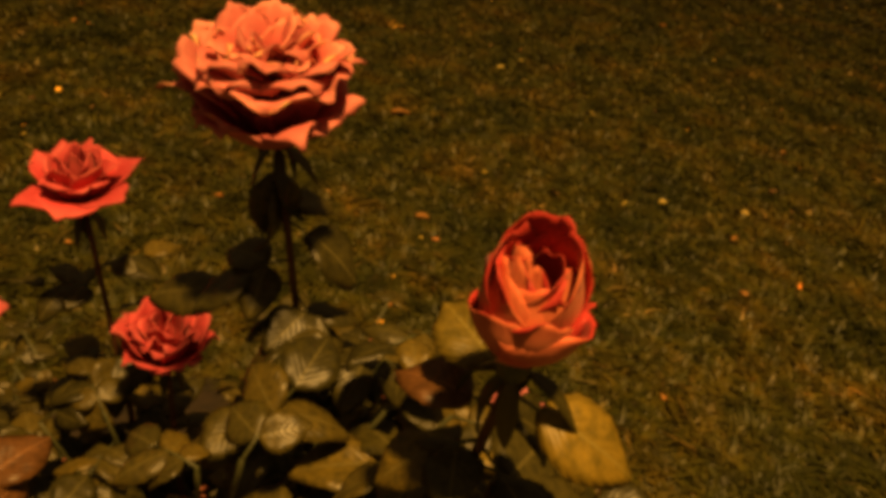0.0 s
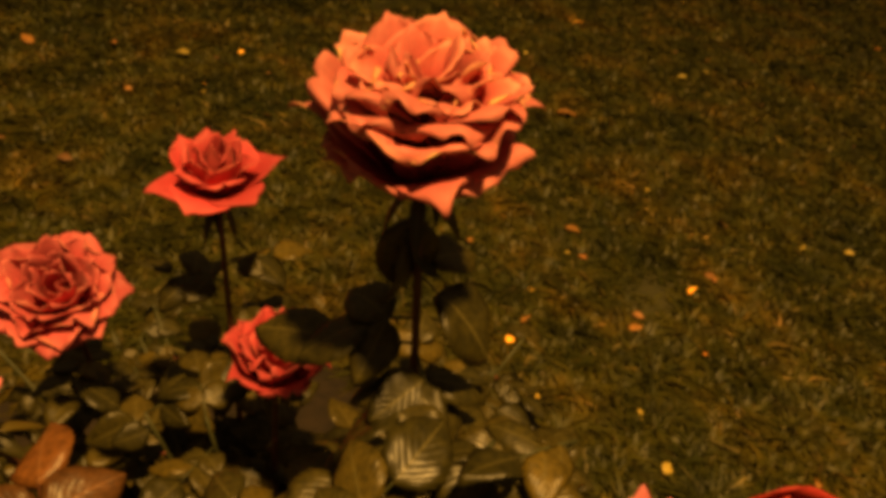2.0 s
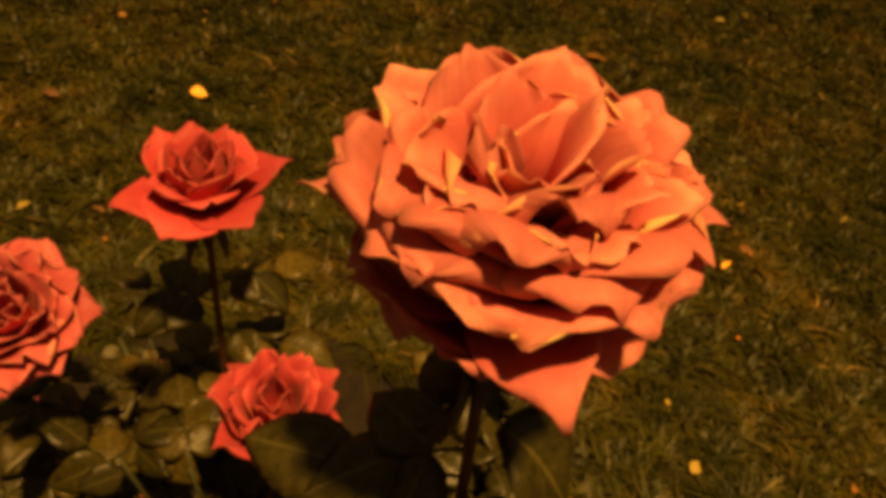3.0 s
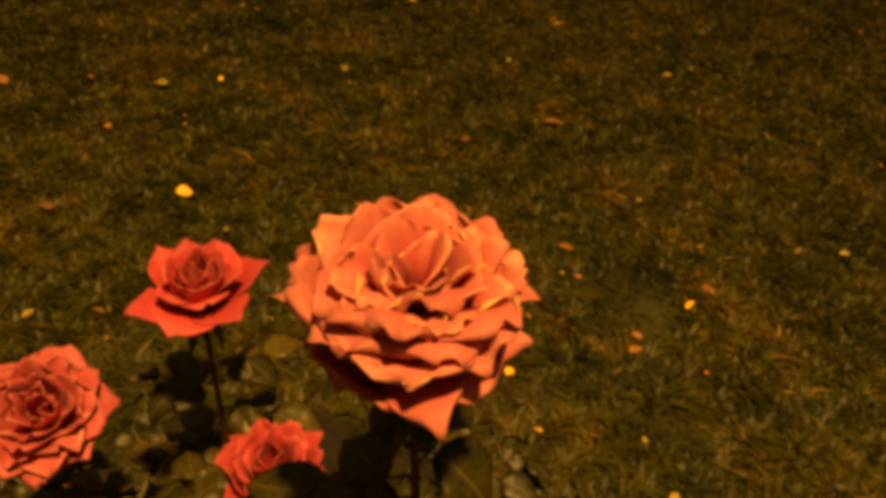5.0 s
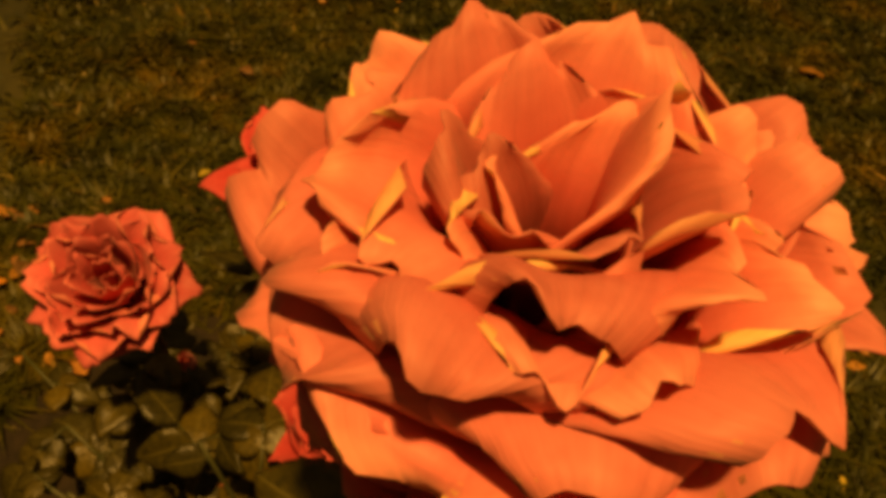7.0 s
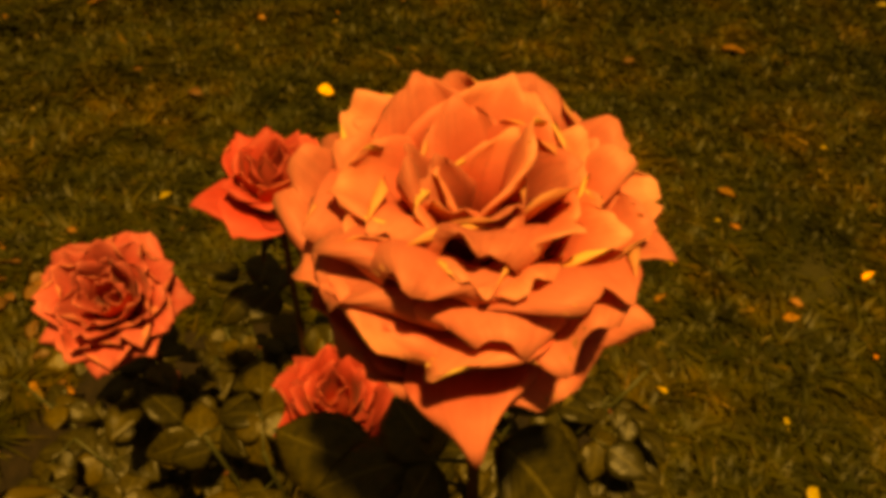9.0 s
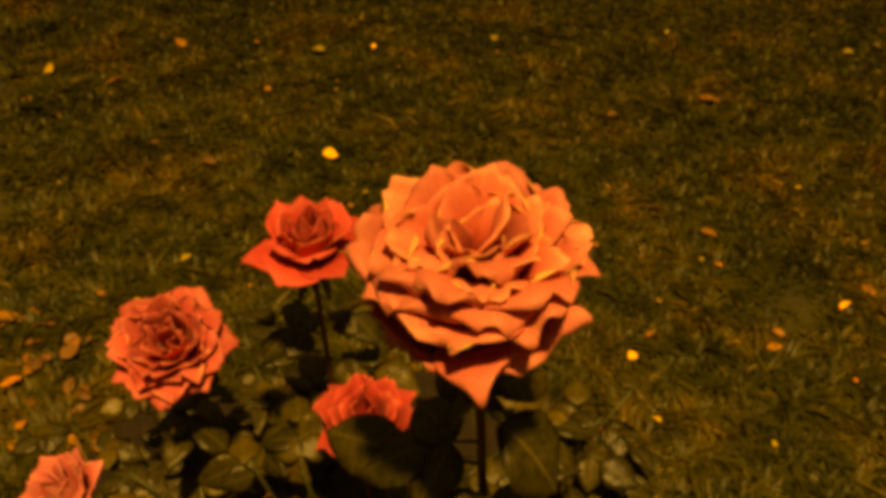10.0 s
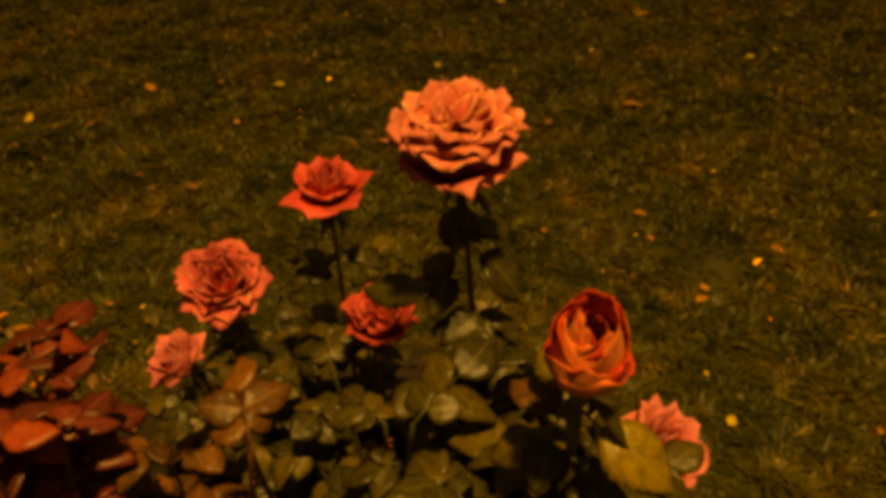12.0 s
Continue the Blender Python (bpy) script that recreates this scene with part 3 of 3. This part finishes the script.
# high pointed centre over wide pointed outer petals
CONE = [(-122, 58, 20, 24, 72, 100, 0.7), (-78, 48, 16, 29, 62, 112, 0.2), (-14, 50, 22, 25, 64, 96, 0.4), (56, 58, 30, 24, 62, 84, 0.7), (112, 48, 32, 25, 56, 72, 0.4), (168, 48, 36, 24, 52, 62, 0.3),
        (-40, 36, 34, 22, 44, 74, 0.3), (30, 33, 42, 21, 38, 58, 0.3), (142, 32, 46, 21, 36, 48, 0.3), (-108, 34, 36, 22, 44, 66, 0.2), (86, 26, 50, 19, 28, 40, 0.4),
        (-150, 24, 47, 25, 48, 8, 0.2), (-76, 22, 46, 25, 50, 4, 0.2), (0, 22, 47, 24, 46, 8, 0.2), (70, 19, 50, 22, 36, 4, 0.3), (-112, 14, 51, 19, 36, -6, 0.2), (10, 12, 52, 17, 32, -8, 0.2), (140, 11, 53, 16, 30, -10, 0.2), (-60, 7, 53, 11, 24, -8, 0.2), (100, 5, 54, 9, 20, -6, 0.3)]
qrng = np.random.default_rng(3)
ROUND = [p for args in ((7, 0, 57, 26, 28, 70, 100, 0.4), (7, 20, 51, 39, 28, 58, 74, 0.2), (6, 50, 44, 49, 27, 50, 46, 0.1), (6, 10, 35, 55, 23, 42, 26, 0.1), (5, 30, 25, 58, 19, 34, 14, 0.1), (4, 0, 15, 58, 15, 28, 4, 0.2), (3, 40, 7, 56, 10, 18, 0, 0.3)) for p in ring(qrng, *args)]
LOOSE = [p for args in ((6, 12, 52, 28, 25, 68, 92, 0.8), (6, 40, 44, 41, 25, 54, 66, 0.5), (6, 0, 35, 49, 22, 46, 42, 0.3), (5, 30, 25, 54, 19, 36, 22, 0.2), (4, 10, 15, 56, 14, 26, 6, 0.3), (3, 40, 7, 54, 10, 18, 0, 0.3)) for p in ring(qrng, *args, 0.12)]
BUD = [(-110, 16, 28, 26, 66, -22, 0.0), (-34, 18, 26, 25, 66, -10, 0.1), (-66, 15, 30, 22, 68, -20, 0.0), (-12, 20, 33, 14, 72, 40, 0.6), (188, 9, 43, 27, 68, -34, 0.1), (-144, 9, 42, 25, 72, -34, 0.2), (-16, 9, 42, 25, 72, -34, 0.2),
       (80, 5, 55, 27, 72, -32, 0.0), (30, 7, 50, 26, 72, -32, 0.0), (130, 7, 50, 26, 72, -32, 0.0), (-84, 8, 38, 25, 74, -34, 0.0), (90, 7, 48, 26, 74, -30, 0.0), (-150, 6, 42, 23, 70, -30, 0.0), (-20, 6, 42, 22, 70, -30, 0.0), (190, 5, 44, 19, 66, -28, 0.0), (40, 4, 45, 16, 60, -24, 0.0), (-100, 3, 44, 12, 50, -16, 0.1)]
DEEP = [p for args in ((6, 10, 43, 34, 25, 86, 58, 0.4), (6, 40, 37, 44, 23, 72, 44, 0.3), (5, 0, 29, 50, 21, 58, 34, 0.2), (4, 30, 19, 54, 17, 42, 20, 0.2), (3, 10, 9, 55, 12, 26, 6, 0.3)) for p in ring(qrng, *args, 0.12)]
CLOSED = [(t, r, h, w, 82, -20, 0.5) for t, r, h, w in ((-90, 10, 36, 18), (30, 9, 38, 18), (150, 9, 39, 17), (-30, 5, 38, 13), (90, 5, 40, 12), (210, 3, 40, 10))]


def rose(seed, label, at, base, tilt, az, size, petals, mats, head_label, leaves, mat=None, ruffle=0.12, mid=None, claw=0.24):
    """A flowering shoot. at: foot of the flower head; base: where it leaves the soil; tilt: degrees by which the head nods towards az."""
    rng = np.random.default_rng(seed)
    ob = plant(label, *base)
    loc = Vector(at) - ob.location
    turn = pose(*loc, 0, 0, az) @ pose(0, 0, 0, 0, tilt, 0) @ pose(0, 0, 0, 0, 0, -az)
    bloom(rng, ob, turn, petals, mats, head_label, ruffle, size, claw)
    neck = turn @ Vector((0, 0, -0.012))
    low = turn @ Vector((0, 0, -0.05))
    pts = [(0, 0, -0.02)] + ([Vector(mid) - ob.location] if mid else [(low.x * 0.4, low.y * 0.4, low.z * 0.45)]) + [low, neck]
    line = stem(rng, ob, pts, 0.0024, 0.0048, mat or STEM_RED, 9)
    for h, a, rise, length, count, kind, *stalk in leaves:
        spot = [np.interp(h - ob.location.z, line[:, 2], line[:, k]) for k in range(3)]
        compound_leaf(rng, ob, spot, a, rise, length, count, kind, None, *stalk)
    return ob


CORAL, SALMON, RED, ROSY, PINK = (CORAL_IN, CORAL_OUT), (SALMON_IN, SALMON_OUT), (RED_IN, RED_OUT), (ROSE_IN, ROSE_OUT), (PINK_IN, PINK_OUT)
rose(1, "large open coral rose on a tall thorny stem", (-0.046, 0.459, 0.786), (-0.02, 0.48), 12, -95, 1.0, SHOW, CORAL, "full coral bloom with ruffled petals",
     [(0.774, 285, -78, 0.05, 1, None), (0.77, 345, -76, 0.052, 1, None), (0.772, 200, -74, 0.036, 1, None), (0.676, 207, 4, 0.05, 1, None, 0.042), (0.725, 5, -18, 0.05, 1, None), (0.735, 70, -12, 0.04, 1, None),
      (0.695, 215, 0, 0.042, 3, None), (0.67, 330, -25, 0.045, 3, None), (0.66, 285, -5, 0.046, 5, None), (0.6, 250, 10, 0.045, 5, None), (0.55, 90, 10, 0.045, 5, None), (0.52, 10, 15, 0.045, 5, None), (0.5, 180, 15, 0.045, 5, None)], mid=(-0.02, 0.462, 0.6), ruffle=0.19)
rose(2, "coral red rose with pointed outer petals", (-0.27, 0.566, 0.624), (-0.25, 0.60), 4, -90, 1.0, CONE, ROSY, "half open bloom with a pointed centre",
     [(0.53, 200, 10, 0.045, 5, None), (0.55, 60, 10, 0.04, 5, None), (0.5, 20, 10, 0.043, 5, None), (0.42, 90, 10, 0.043, 5, None)])
rose(3, "full round salmon rose on a bending stem", (-0.373, 0.486, 0.505), (-0.33, 0.52), 28, -50, 1.0, ROUND, SALMON, "dense rounded salmon bloom",
     [(0.42, 300, 10, 0.043, 5, None), (0.4, 160, 10, 0.043, 5, None)], ruffle=0.22)
rose(4, "coral red rose half hidden by a leaf", (-0.172, 0.522, 0.516), (-0.18, 0.55), 6, -60, 0.95, DEEP, ROSY, "dense coral red bloom",
     [(0.42, 20, 10, 0.043, 5, None), (0.4, 140, 10, 0.043, 5, None)], ruffle=0.25)
rose(5, "red and peach rosebud on an upright stem", (0.119, 0.287, 0.810), (0.08, 0.42), 5, -90, 1.0, BUD, RED, "half open bud with pale outer petals",
     [(0.79, 126, 28, 0.036, 1, YOUNG_SET), (0.79, 352, -6, 0.046, 1, YOUNG_SET), (0.77, 30, -10, 0.034, 1, None), (0.665, 72, 4, 0.042, 1, YOUNG_SET, 0.036), (0.775, 165, 8, 0.036, 1, BRONZE_SET), (0.745, 200, -6, 0.03, 3, None), (0.74, 330, -20, 0.046, 1, None), (0.72, 5, -10, 0.05, 3, None), (0.70, 190, 0, 0.032, 5, None), (0.68, 340, 0, 0.032, 5, None), (0.62, 60, 5, 0.045, 5, None), (0.58, 200, 5, 0.045, 5, None), (0.5, 320, 5, 0.045, 5, None)], mid=(0.105, 0.35, 0.66), claw=0.6, ruffle=0.06)
rose(6, "small pink rose low among the leaves", (0.135, 0.535, 0.50), (0.08, 0.52), 30, -20, 1.0, LOOSE, PINK, "pale pink ruffled bloom", [(0.4, 30, 0, 0.043, 5, None)])
rose(7, "faded pink rose low in the bush", (-0.25, 0.332, 0.575), (-0.22, 0.42), 30, -120, 0.66, LOOSE, PINK, "pale pink faded bloom", [(0.45, 200, 0, 0.043, 5, None)])
rose(8, "small pale pink rosebud close to the soil", (-0.597, 0.61, 0.07), (-0.58, 0.61), 20, -60, 0.9, CLOSED, PINK, "pale pink bud", [(0.08, 200, 20, 0.04, 5, None)])


def shrub(seed, label, x, y, canes, kind, stalk):
    rng = np.random.default_rng(seed)
    ob = new("rose_bush")
    ob.location = (x, y, -0.01)
    tagged(ob, label, "rose bush", "roses of the bush")
    for tx, ty, tz, leaves, size in canes:
        top = Vector((tx - x, ty - y, tz))
        line = stem(rng, ob, [(0.02 * rng.uniform(-1, 1), 0.02 * rng.uniform(-1, 1), -0.02), (top.x * 0.45, top.y * 0.45, top.z * 0.55), top], 0.0015, 0.004, stalk, 4)
        az = rng.uniform(0, 360)
        for k in range(leaves):
            i = len(line) - 1 - int(k * 8 / leaves)
            az += 137.5
            compound_leaf(rng, ob, line[i], az, rng.uniform(-15, 35), size * rng.uniform(0.85, 1.15), 5 if rng.random() < 0.7 else 3, kind, stalk)


srng = np.random.default_rng(21)
canes = []
for n, x0, x1, y0, y1, z0, z1 in ((9, 0.0, 0.16, 0.30, 0.46, 0.46, 0.62), (5, 0.01, 0.1, 0.44, 0.55, 0.52, 0.66), (11, -0.42, -0.08, 0.42, 0.64, 0.34, 0.48), (9, -0.4, 0.02, 0.6, 0.8, 0.32, 0.48), (5, -0.5, -0.35, 0.5, 0.7, 0.25, 0.42), (16, -0.58, -0.2, 0.38, 0.66, 0.2, 0.4)):
    for _ in range(n):
        canes.append((srng.uniform(x0, x1), srng.uniform(y0, y1), srng.uniform(z0, z1), 6 if n < 16 else 7, 0.042 if x1 > -0.1 else 0.03))
canes += [(-0.01, 0.34, 0.655, 4, 0.045), (0.035, 0.335, 0.64, 4, 0.045), (0.055, 0.4, 0.66, 4, 0.042), (-0.05, 0.36, 0.61, 4, 0.042), (0.005, 0.4, 0.6, 5, 0.045), (0.1, 0.3, 0.7, 3, 0.042), (0.1, 0.41, 0.635, 5, 0.04), (0.125, 0.44, 0.6, 5, 0.042), (0.155, 0.43, 0.58, 5, 0.042), (0.06, 0.47, 0.63, 5, 0.04), (0.14, 0.375, 0.645, 4, 0.038), (0.03, 0.45, 0.66, 4, 0.038), (0.07, 0.45, 0.69, 4, 0.036), (0.045, 0.42, 0.68, 4, 0.034), (0.095, 0.4, 0.67, 4, 0.036)]
shrub(31, "dense green rose foliage over dark soil", -0.15, 0.52, canes, GREEN_SET, STEM_GREEN)
shrub(32, "wine red young rose foliage", -0.37, 0.21, [(srng.uniform(-0.42, -0.26), srng.uniform(0.14, 0.26), srng.uniform(0.54, 0.7), 6, 0.042) for _ in range(15)], WINE_SET, STEM_RED)
shrub(33, "bronze brown rose leaves on short shoots", -0.25, 0.32, [(-0.125, 0.285, 0.61, 3, 0.042), (-0.15, 0.27, 0.54, 4, 0.042), (-0.3, 0.25, 0.46, 5, 0.045), (-0.36, 0.28, 0.43, 5, 0.045), (-0.22, 0.26, 0.48, 5, 0.045), (-0.28, 0.3, 0.5, 5, 0.042)], BRONZE_SET, STEM_RED)
